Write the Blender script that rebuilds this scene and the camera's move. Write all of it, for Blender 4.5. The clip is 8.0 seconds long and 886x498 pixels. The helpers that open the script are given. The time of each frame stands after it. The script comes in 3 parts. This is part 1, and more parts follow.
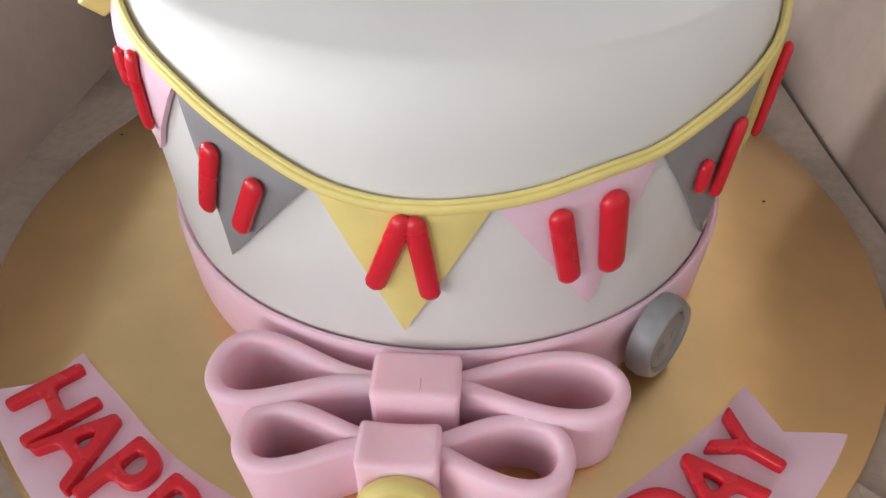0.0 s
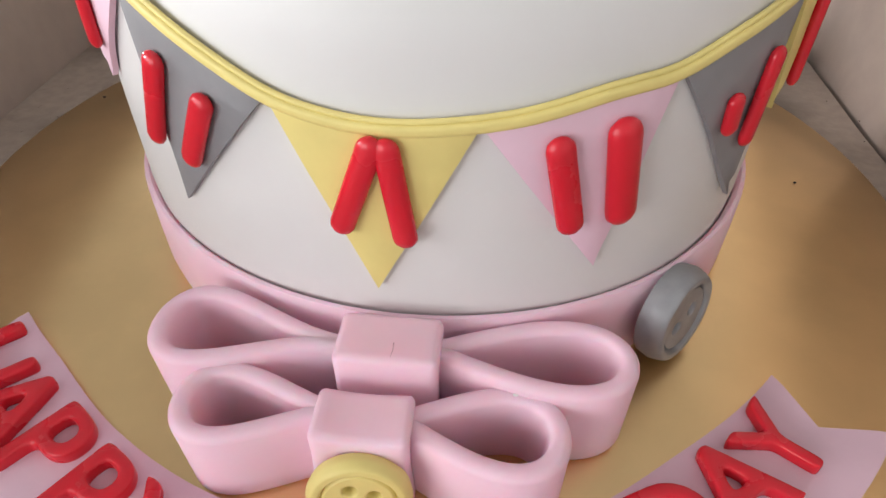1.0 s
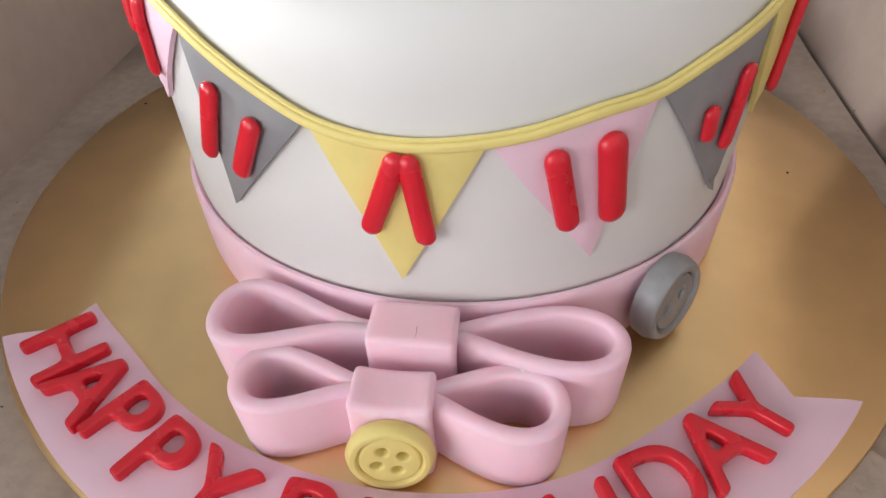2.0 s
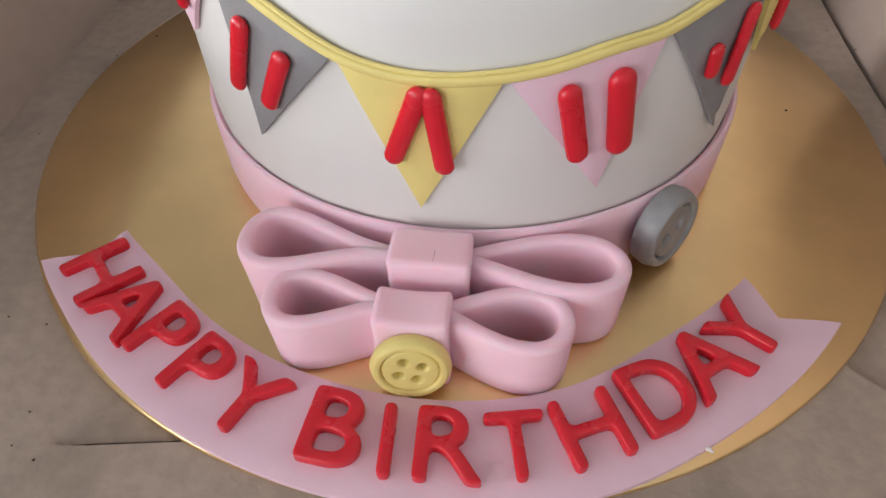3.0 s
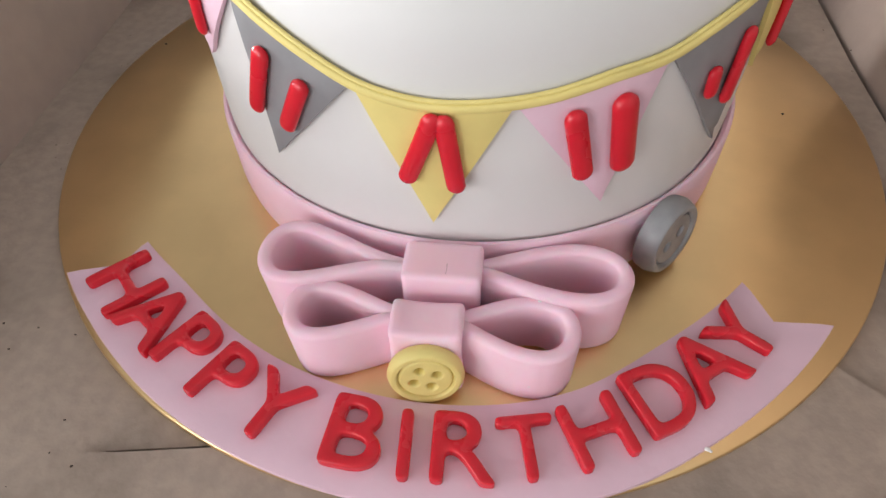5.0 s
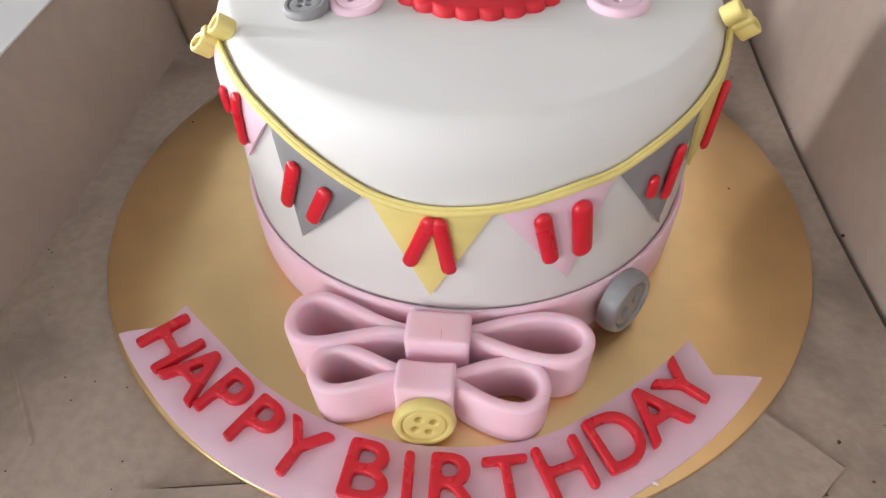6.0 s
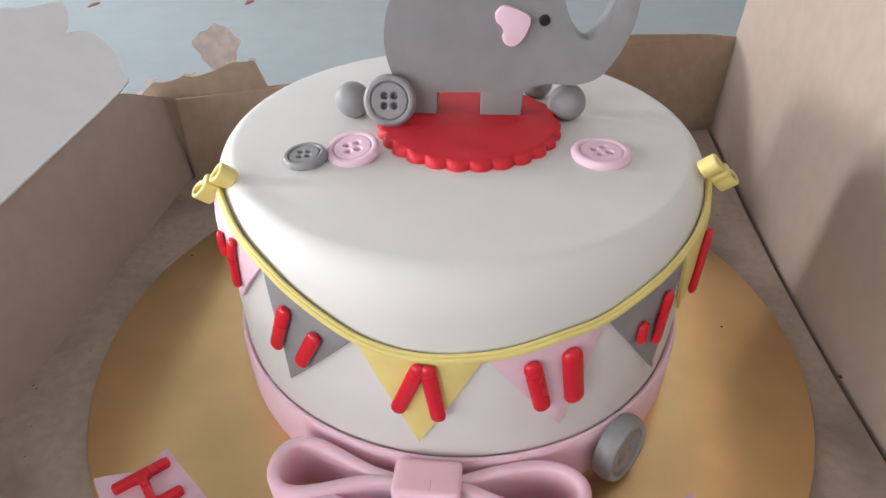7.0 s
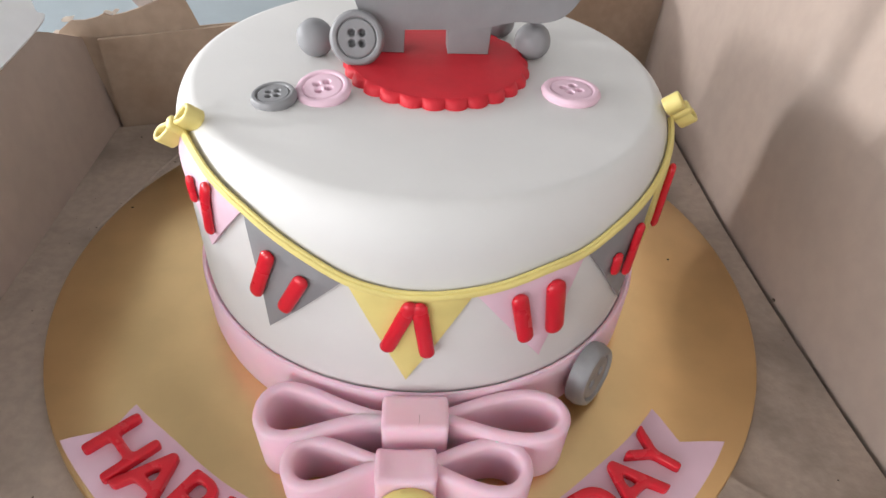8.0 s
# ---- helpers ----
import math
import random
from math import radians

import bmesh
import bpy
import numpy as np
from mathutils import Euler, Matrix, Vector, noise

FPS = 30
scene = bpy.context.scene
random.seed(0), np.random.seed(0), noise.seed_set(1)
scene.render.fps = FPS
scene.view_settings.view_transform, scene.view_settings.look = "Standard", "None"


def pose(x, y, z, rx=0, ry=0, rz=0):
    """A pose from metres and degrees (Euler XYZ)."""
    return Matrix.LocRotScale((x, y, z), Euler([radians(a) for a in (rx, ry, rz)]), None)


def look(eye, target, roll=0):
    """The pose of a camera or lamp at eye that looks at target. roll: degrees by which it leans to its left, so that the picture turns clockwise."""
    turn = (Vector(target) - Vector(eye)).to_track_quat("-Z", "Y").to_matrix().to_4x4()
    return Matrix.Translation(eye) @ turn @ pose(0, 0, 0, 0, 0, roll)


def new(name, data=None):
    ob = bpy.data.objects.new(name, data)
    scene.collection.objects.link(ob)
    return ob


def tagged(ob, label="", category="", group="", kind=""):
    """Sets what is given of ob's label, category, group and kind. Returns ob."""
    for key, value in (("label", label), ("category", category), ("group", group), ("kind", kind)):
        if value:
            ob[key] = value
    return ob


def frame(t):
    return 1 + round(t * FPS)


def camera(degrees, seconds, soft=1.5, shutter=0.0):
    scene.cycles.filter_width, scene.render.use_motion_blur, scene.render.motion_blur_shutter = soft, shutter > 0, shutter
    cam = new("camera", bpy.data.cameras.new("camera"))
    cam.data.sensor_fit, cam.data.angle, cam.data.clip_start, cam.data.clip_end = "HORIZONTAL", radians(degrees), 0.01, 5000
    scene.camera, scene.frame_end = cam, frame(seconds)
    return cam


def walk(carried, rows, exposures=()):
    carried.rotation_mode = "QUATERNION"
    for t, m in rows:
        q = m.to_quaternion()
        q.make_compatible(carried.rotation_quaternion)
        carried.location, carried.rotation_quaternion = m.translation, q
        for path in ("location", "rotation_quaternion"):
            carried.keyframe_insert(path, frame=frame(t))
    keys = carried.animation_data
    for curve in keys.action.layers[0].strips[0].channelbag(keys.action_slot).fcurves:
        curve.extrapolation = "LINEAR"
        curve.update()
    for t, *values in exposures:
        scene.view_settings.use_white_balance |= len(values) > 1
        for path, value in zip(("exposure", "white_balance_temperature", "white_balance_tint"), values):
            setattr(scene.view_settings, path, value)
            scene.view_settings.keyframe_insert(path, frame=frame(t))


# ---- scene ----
cam = camera(70.3, 8.0)
PATH = [
    (0, (0.2275, -1.8458, 1.5349), (0.0640, -0.3874, 0.1760), 0.21),
    (0.5, (0.2835, -1.7845, 1.3633), (0.0883, -0.2655, 0.0771), 0.81),
    (0.8, (0.3034, -1.7796, 1.2877), (0.0950, -0.2843, -0.0240), 1.33),
    (1, (0.2943, -1.7839, 1.2846), (0.0779, -0.2958, -0.0340), 0.88),
    (1.2, (0.2904, -1.7772, 1.3041), (0.0731, -0.2965, -0.0226), 0.68),
    (2.3, (0.3271, -1.9714, 1.4632), (0.0473, -0.5566, 0.0776), -2.14),
    (2.5, (0.3131, -1.9987, 1.4656), (0.0559, -0.6072, 0.0523), -1.14),
    (3, (0.2880, -2.0130, 1.4978), (0.0514, -0.7050, 0.0035), -0.94),
    (3.5, (0.2661, -2.0107, 1.5056), (0.0076, -0.7295, -0.0083), -1.70),
    (4, (0.2680, -2.0024, 1.4895), (0.0272, -0.7188, -0.0251), -1.23),
    (4.2, (0.2644, -1.9879, 1.4814), (0.0267, -0.7063, -0.0354), -1.18),
    (5.3, (0.2540, -2.0498, 1.7273), (0.0380, -0.7798, 0.1975), -1.79),
    (5.5, (0.2574, -2.0893, 1.8212), (0.0624, -0.7919, 0.3117), -1.13),
    (5.8, (0.3045, -2.1461, 1.9408), (0.0693, -0.8122, 0.4693), -1.97),
    (6, (0.2736, -2.1489, 1.9906), (0.0617, -0.8143, 0.5162), -0.83),
    (6.2, (0.2772, -2.1375, 1.9977), (0.0650, -0.7746, 0.5494), -0.47),
    (6.5, (0.2832, -2.1185, 2.0218), (0.0747, -0.6808, 0.6472), -0.09),
    (7, (0.2948, -2.0972, 2.0530), (0.0499, -0.5122, 0.8581), -0.25),
    (7.5, (0.2984, -2.1174, 2.0340), (0.1079, -0.5515, 0.8046), 0.96),
    (7.6, (0.2678, -2.1201, 2.0190), (0.1292, -0.5530, 0.7841), 2.28),
    (7.8, (0.2022, -2.1456, 2.0142), (0.1524, -0.5997, 0.7462), 3.09),
    (8, (0.0947, -2.1494, 2.0249), (0.1225, -0.6362, 0.7175), 4.08),
]
EXPOSURE = [(t, e, 6500, 10) for t, e in ((0.0, -0.18), (1.2, -0.02), (2.3, -0.02), (2.5, -0.13), (3.0, -0.2), (3.5, -0.33), (3.9, -0.12), (4.2, -0.1), (5.3, -0.05), (6.0, 0.0), (6.5, 0.0), (7.0, -0.16), (7.5, -0.02), (8.0, -0.08))]
walk(cam, [(t, look(Vector(eye) * 0.1, Vector(target) * 0.1, roll)) for t, eye, target, roll in PATH], EXPOSURE)

# ---- light: an unseen room added round the box, with openings in two walls ----
world = bpy.data.worlds.new("world")
scene.world = world
world.use_nodes = True
wn = world.node_tree.nodes
sky = wn.new("ShaderNodeTexSky")
sky.sky_type, sky.sun_disc, sky.sun_elevation, sky.sun_rotation = "NISHITA", False, radians(38), radians(100)
world.node_tree.links.new(sky.outputs[0], wn["Background"].inputs[0])
wn["Background"].inputs[1].default_value = 0.10
ROOM = (-1.0, 0.9, -1.25, 0.95, 1.7)
# the windows' openings in the west wall: y from, to; z from, to; light that comes in
# two narrow slits added to throw a double shadow on the box's right wall
WINDOWS = [(-1.15, -0.27, 0.12, 0.62, 7.4), (-0.155, -0.085, 0.19, 0.35, 7.2), (0.345, 0.415, 0.19, 0.35, 9.0)]
# unseen south opening added to brighten the cake's front: x from, to; z from, to; light
SOUTH_FILL = (-0.97, -0.40, 0.10, 0.72, 7.6)


def window_fill_light(middle, aim, wide, high, watts, col):
    lamp = new("window_fill_light", bpy.data.lights.new("window_fill_light", "AREA"))
    lamp.data.shape, lamp.data.size, lamp.data.size_y = "RECTANGLE", wide, high
    lamp.data.energy, lamp.data.color = watts, col
    lamp.matrix_world = look(middle, aim)


for y0, y1, z0, z1, watts in WINDOWS:
    y, z = (y0 + y1) / 2, (z0 + z1) / 2
    window_fill_light((ROOM[0] - 0.02, y, z), (0, y, z), y1 - y0, z1 - z0, watts, (0.985, 0.98, 0.985) if y < -0.2 else (0.965, 0.97, 0.99))
x, z = (SOUTH_FILL[0] + SOUTH_FILL[1]) / 2, (SOUTH_FILL[2] + SOUTH_FILL[3]) / 2
window_fill_light((x, ROOM[2] - 0.02, z), (x, 0, z), SOUTH_FILL[1] - SOUTH_FILL[0], SOUTH_FILL[3] - SOUTH_FILL[2], SOUTH_FILL[4], (1.0, 0.962, 0.955))


# ---- materials ----
def mat(name, col, rough=0.5, metal=0.0, var=0.05, scale=60, bump=0.0, bscale=300, stain=None, amount=0.0, sscale=9, rvar=0.0, soft=0.0, gloss=0.5):
    """Fine grain (var at scale), large stains (colour stain, amount, at sscale) and relief."""
    m = bpy.data.materials.new(name)
    m.use_nodes = True
    n, l = m.node_tree.nodes, m.node_tree.links
    b = n["Principled BSDF"]
    b.inputs["Roughness"].default_value, b.inputs["Metallic"].default_value = rough, metal
    b.inputs["Specular IOR Level"].default_value = gloss
    tc = n.new("ShaderNodeTexCoord")

    def noise_tex(s, detail):
        t = n.new("ShaderNodeTexNoise")
        t.inputs["Scale"].default_value, t.inputs["Detail"].default_value = s, detail
        l.new(tc.outputs["Object"], t.inputs["Vector"])
        return t

    def ramp(src, p0, c0, p1, c1):
        r = n.new("ShaderNodeValToRGB")
        e = r.color_ramp.elements
        r.color_ramp.interpolation = "EASE"
        e[0].position, e[1].position, e[0].color, e[1].color = p0, p1, (*c0, 1), (*c1, 1)
        l.new(src.outputs[0], r.inputs[0])
        return r

    grain = ramp(noise_tex(scale, 6), 0.3, [c * (1 - var) for c in col], 0.7, [min(1, c * (1 + var)) for c in col])
    out = grain.outputs[0]
    if stain:
        mask = ramp(noise_tex(sscale, 5), 0.45, (0, 0, 0), 0.75, (amount,) * 3)
        mix = n.new("ShaderNodeMixRGB")
        mix.inputs[2].default_value = (*stain, 1)
        l.new(mask.outputs[0], mix.inputs[0])
        l.new(out, mix.inputs[1])
        out = mix.outputs[0]
    l.new(out, b.inputs["Base Color"])
    if soft:
        b.inputs["Subsurface Weight"].default_value = soft
        b.inputs["Subsurface Radius"].default_value = (1.0, 0.25, 0.36)
        b.inputs["Subsurface Scale"].default_value = 0.008
    if rvar:
        rr = ramp(noise_tex(scale * 0.4, 5), 0.3, (rough - rvar,) * 3, 0.7, (rough + rvar,) * 3)
        l.new(rr.outputs[0], b.inputs["Roughness"])
    if bump:
        bp = n.new("ShaderNodeBump")
        bp.inputs["Strength"].default_value, bp.inputs["Distance"].default_value = bump, 0.001
        l.new(noise_tex(bscale, 4).outputs[0], bp.inputs["Height"])
        l.new(bp.outputs[0], b.inputs["Normal"])
    return m


WHITE = mat("white_fondant", (0.755, 0.745, 0.73), 0.5, var=0.015, scale=35, bump=0.10, bscale=70, rvar=0.06, gloss=0.3)
PINK = mat("pink_fondant", (0.97, 0.64, 0.75), 0.62, var=0.02, scale=70, bump=0.08, bscale=160, rvar=0.06, soft=0.35, gloss=0.18)
PALEPINK = mat("pale_pink_fondant", (0.83, 0.585, 0.69), 0.6, var=0.03, scale=70, bump=0.12, bscale=180, gloss=0.3)
RED = mat("red_fondant", (0.68, 0.014, 0.030), 0.27, var=0.03, scale=120, bump=0.05, bscale=160, rvar=0.06)
REDMATT = mat("matt_red_fondant", (0.62, 0.016, 0.030), 0.6, var=0.04, scale=120, bump=0.15, bscale=200)
GREY = mat("grey_fondant", (0.27, 0.27, 0.28), 0.5, var=0.05, scale=90, bump=0.14, bscale=240, rvar=0.06)
SILVER = mat("silver_dusted_fondant", (0.31, 0.315, 0.325), 0.42, metal=0.12, var=0.10, scale=160, bump=0.12, bscale=300)
YELLOW = mat("yellow_fondant", (0.80, 0.67, 0.24), 0.5, var=0.04, scale=80, bump=0.14, bscale=200)
BLACK = mat("black_fondant", (0.012, 0.011, 0.012), 0.35)
GOLD = mat("gold_foil", (0.85, 0.61, 0.31), 0.30, metal=0.9, var=0.04, scale=45, stain=(0.66, 0.44, 0.20), amount=0.25, sscale=7)
CARD = mat("box_card", (0.420, 0.335, 0.275), 0.75, var=0.07, scale=220, bump=0.35, bscale=260, stain=(0.17, 0.135, 0.11), amount=0.75, sscale=17)
WALLCARD = mat("box_wall_card", (0.41, 0.325, 0.275), 0.7, var=0.03, scale=120, bump=0.15, bscale=180, stain=(0.30, 0.25, 0.22), amount=0.4, sscale=12)
COATED = mat("white_coated_card", (0.86, 0.86, 0.87), 0.5, var=0.02, scale=60, bump=0.06, bscale=120)
KRAFT = mat("kraft_card", (0.42, 0.315, 0.235), 0.85, var=0.06, scale=150, bump=0.2, bscale=250, stain=(0.33, 0.22, 0.14), amount=0.5, sscale=16)
# unseen room: pale walls bounce light back, greyer ceiling lowers light from above
PLASTER = mat("cream_plaster", (0.84, 0.825, 0.81), 0.8, var=0.03, scale=12, bump=0.1, bscale=40)
CEILING = mat("grey_ceiling", (0.56, 0.55, 0.54), 0.8, var=0.03, scale=12, bump=0.1, bscale=40)
TABLE = mat("painted_table", (0.31, 0.365, 0.395), 0.5, var=0.03, scale=40, bump=0.05, bscale=60, stain=(0.24, 0.275, 0.295), amount=0.6, sscale=4)
DIRT = mat("dark_crumb", (0.06, 0.04, 0.03), 0.8)
TAPE = mat("torn_tape", (0.70, 0.58, 0.52), 0.3, var=0.12, scale=200, bump=0.6, bscale=220)
TAPE.node_tree.nodes["Principled BSDF"].inputs["Alpha"].default_value = 0.62
CRACK = mat("cracked_icing", (0.55, 0.30, 0.37), 0.8)
SUGAR = mat("white_sugar", (0.85, 0.82, 0.80), 0.4)
TORN = mat("torn_paper", (0.66, 0.58, 0.50), 0.9, var=0.1, scale=300)
MARK = mat("rusty_mark", (0.22, 0.07, 0.05), 0.7, var=0.2, scale=200)


# ---- builders ----
def part(name, bm, material, parent=None, label="", smooth=True):
    me = bpy.data.meshes.new(name)
    bmesh.ops.recalc_face_normals(bm, faces=bm.faces)
    bm.to_mesh(me)
    bm.free()
    for m in (material if isinstance(material, (list, tuple)) else [material]):
        me.materials.append(m)
    if smooth:
        me.shade_smooth()
        me.set_sharp_from_angle(angle=radians(50))
    ob = new(name, me)
    if parent:
        ob.parent = parent
    if label:
        tagged(ob, label)
    return ob


def thing(name, label, category, m=None, group="", kind=""):
    ob = tagged(new(name), label, category, group, kind)
    if m is not None:
        ob.matrix_world = m
    return ob


def lathe(profile, n=96):
    """A turned solid from (radius, height) pairs."""
    bm = bmesh.new()
    rings = []
    for r, z in profile:
        if r < 1e-6:
            rings.append([bm.verts.new((0, 0, z))])
        else:
            rings.append([bm.verts.new((r * math.cos(2 * math.pi * i / n), r * math.sin(2 * math.pi * i / n), z)) for i in range(n)])
    for a, b in zip(rings, rings[1:]):
        for i in range(n):
            j = (i + 1) % n
            if len(a) == 1:
                bm.faces.new((a[0], b[j], b[i]))
            elif len(b) == 1:
                bm.faces.new((a[i], a[j], b[0]))
            else:
                bm.faces.new((a[i], a[j], b[j], b[i]))
    return bm


def slab(x0, x1, y0, y1, z0, z1, bevel=0.0, seg=3):
    bm = bmesh.new()
    bmesh.ops.create_cube(bm, size=1, matrix=Matrix.Translation(((x0 + x1) / 2, (y0 + y1) / 2, (z0 + z1) / 2)) @ Matrix.Diagonal((x1 - x0, y1 - y0, z1 - z0, 1)))
    if bevel:
        bmesh.ops.bevel(bm, geom=bm.edges[:], offset=bevel, segments=seg, profile=0.5, affect="EDGES")
    return bm


def prism(points, thick, bevel=0.0):
    """A flat panel: a polygon in space, thickened away from its normal."""
    bm = bmesh.new()
    pts = [Vector(p) for p in points]
    nrm = sum(((pts[i] - pts[0]).cross(pts[i + 1] - pts[0]) for i in range(1, len(pts) - 1)), Vector()).normalized()
    top = [bm.verts.new(p) for p in pts]
    low = [bm.verts.new(p - nrm * thick) for p in pts]
    bm.faces.new(top)
    bm.faces.new(low[::-1])
    k = len(pts)
    for i in range(k):
        bm.faces.new((top[i], low[i], low[(i + 1) % k], top[(i + 1) % k]))
    if bevel:
        rim = [e for e in bm.edges if all(v in top for v in e.verts)]
        bmesh.ops.bevel(bm, geom=rim, offset=bevel, segments=3, profile=0.5, affect="EDGES")
    return bm


def sweep(path, profile, closed=False):
    """Carries a closed profile (across, up) along a path; 'up' stays the path's own vertical lean (path rows: point, up)."""
    bm = bmesh.new()
    n = len(path)
    rings = []
    for i, (p, up) in enumerate(path):
        a = path[(i - 1) % n][0] if closed or i else p
        b = path[(i + 1) % n][0] if closed or i < n - 1 else p
        t = (b - a).normalized()
        side = t.cross(up).normalized()
        u = side.cross(t).normalized()
        rings.append([bm.verts.new(p + side * s + u * h) for s, h in profile])
    k = len(profile)
    for i in range(n if closed else n - 1):
        a, b = rings[i], rings[(i + 1) % n]
        for j in range(k):
            bm.faces.new((a[j], a[(j + 1) % k], b[(j + 1) % k], b[j]))
    if not closed:
        bm.faces.new(rings[0])
        bm.faces.new(rings[-1][::-1])
    return bm


def round_rect(w, h, r, seg=4):
    out = []
    for cx, cy, a0 in ((w / 2 - r, h / 2 - r, 0), (-w / 2 + r, h / 2 - r, 90), (-w / 2 + r, -h / 2 + r, 180), (w / 2 - r, -h / 2 + r, 270)):
        out += [(cx + r * math.cos(radians(a0 + 90 * i / seg)), cy + r * math.sin(radians(a0 + 90 * i / seg))) for i in range(seg + 1)]
    return out


def circle(r, n=10):
    return [(r * math.cos(2 * math.pi * i / n), r * math.sin(2 * math.pi * i / n)) for i in range(n)]


def spline(points, per=8, closed=True):
    """A smooth curve through 2D points."""
    n, out = len(points), []
    for i in range(n if closed else n - 1):
        if closed:
            p = [points[(i + k) % n] for k in (-1, 0, 1, 2)]
        else:
            p = [points[min(max(i + k, 0), n - 1)] for k in (-1, 0, 1, 2)]
        for s in range(per):
            t = s / per
            out.append(tuple(0.5 * (2 * p[1][d] + (p[2][d] - p[0][d]) * t + (2 * p[0][d] - 5 * p[1][d] + 4 * p[2][d] - p[3][d]) * t * t + (3 * p[1][d] - p[0][d] - 3 * p[2][d] + p[3][d]) * t ** 3) for d in range(len(p[0]))))
    if not closed:
        out.append(tuple(points[-1]))
    return out


def button(r, thick, holes=4, hole_r=0.11, hole_at=0.26, rings=44, n=112):
    """A sewing button lying on z = 0: raised rim, pressed ring, sunken holes."""
    def height(x, y):
        d = math.hypot(x, y) / r
        h = thick
        if d > 0.86:
            h -= thick * 0.55 * ((d - 0.86) / 0.14) ** 2
        h -= 0.26 * thick * math.exp(-((d - 0.71) / 0.028) ** 2)
        h -= 0.10 * thick * (1 if d < 0.70 else 0)
        for k in range(holes):
            a = 2 * math.pi * (k + 0.5) / holes
            q = math.hypot(x / r - hole_at * math.cos(a), y / r - hole_at * math.sin(a)) / hole_r
            h -= 0.80 * thick / (1 + q ** 10)
        return h
    def ring(bm, d):
        out = []
        for i in range(n):
            a = 2 * math.pi * i / n
            x, y = d * math.cos(a), d * math.sin(a)
            out.append(bm.verts.new((x, y, height(x, y))))
        return out

    def join(bm, a, b):
        for i in range(n):
            j = (i + 1) % n
            bm.faces.new((a[i], b[i], b[j], a[j]))

    def floor_of(bm, edge, k):
        low = [bm.verts.new((v.co.x * k, v.co.y * k, 0)) for v in edge]
        join(bm, edge, low)
        return low

    split = round(rings * 0.71)
    face = bmesh.new()
    centre = face.verts.new((0, 0, height(0, 0)))
    prev = ring(face, r / rings)
    for i in range(n):
        face.faces.new((centre, prev[i], prev[(i + 1) % n]))
    for k in range(2, split + 1):
        nxt = ring(face, r * k / rings)
        join(face, prev, nxt)
        prev = nxt
    face.faces.new(floor_of(face, prev, 1.0)[::-1])
    edge = bmesh.new()
    first = prev = ring(edge, r * (split + 0.05) / rings)
    for k in range(split + 1, rings + 1):
        nxt = ring(edge, r * k / rings)
        join(edge, prev, nxt)
        prev = nxt
    join(edge, floor_of(edge, prev, 0.96), floor_of(edge, first, 1.0))
    return face, edge


def ball(r, m=None):
    bm = bmesh.new()
    bmesh.ops.create_uvsphere(bm, u_segments=32, v_segments=20, radius=r)
    for v in bm.verts:
        v.co *= 1 + 0.03 * noise.noise(v.co * 180)
    if m is not None:
        bmesh.ops.transform(bm, matrix=m, verts=bm.verts)
    return bm


# ---- the floor, an unseen room added round it, and the box ----
BZ = 0.003
ground = tagged(part("floor", slab(ROOM[0] - 0.1, ROOM[1] + 0.1, ROOM[2] - 0.1, ROOM[3] + 0.1, -0.06, -0.009), TABLE), "pale blue grey painted floor with faint stains", "floor", kind="structure")
X0, X1, Y0, Y1, Z1 = ROOM
# walls and ceiling stay out of view, added to bounce the light
for name, s in [("wall_north", (X0 - 0.1, X1 + 0.1, Y1, Y1 + 0.1, -0.009, Z1)), ("wall_east", (X1, X1 + 0.1, Y0, Y1, -0.009, Z1)), ("ceiling", (X0 - 0.1, X1 + 0.1, Y0 - 0.1, Y1 + 0.1, Z1, Z1 + 0.1))]:
    tagged(part(name, slab(*s), CEILING if name == "ceiling" else PLASTER), "unseen plain cream plastered surface added for bounced light", "wall" if "wall" in name else "ceiling", kind="structure")
south = thing("wall_south", "unseen plain cream plastered wall with an added fill light opening", "wall", kind="structure")
for x0, x1, z0, z1 in [(X0 - 0.1, SOUTH_FILL[0], -0.009, Z1), (SOUTH_FILL[1], X1 + 0.1, -0.009, Z1), (SOUTH_FILL[0], SOUTH_FILL[1], -0.009, SOUTH_FILL[2]), (SOUTH_FILL[0], SOUTH_FILL[1], SOUTH_FILL[3], Z1)]:
    part("wall_piece", slab(x0, x1, Y0 - 0.1, Y0, z0, z1), PLASTER, south)
west = thing("wall_west", "unseen plain cream plastered wall with a window and two light slits", "wall", kind="structure")
pieces, edge_y = [], Y0
for y0, y1, z0, z1, watts in WINDOWS:
    pieces += [(edge_y, y0, -0.009, Z1), (y0, y1, -0.009, z0), (y0, y1, z1, Z1)]
    edge_y = y1
for s in pieces + [(edge_y, Y1, -0.009, Z1)]:
    part("wall_piece", slab(X0 - 0.1, X0, *s), PLASTER, west)
marks = thing("stain_marks", "small rusty red marks on the pale blue floor", "stain", kind="stuff")
for x, y, w, h in [(-0.502, 0.498, 0.004, 0.011), (-0.321, 0.533, 0.004, 0.010)]:
    part("stain", prism([(x + w * math.cos(a) * (1 + 0.3 * math.sin(3 * a)), y + h * math.sin(a), -0.0085) for a in [k * math.pi / 8 for k in range(16)]], 0.0004), MARK, marks)

box = thing("cake_box", "open cardboard cake box with white coated flap", "box")
FL, FR, BL, BR = (-0.1625, -0.20), (0.1960, -0.20), (-0.1845, 0.113), (0.1605, 0.236)
BELLY = 0.0105  # the long wall bends inwards
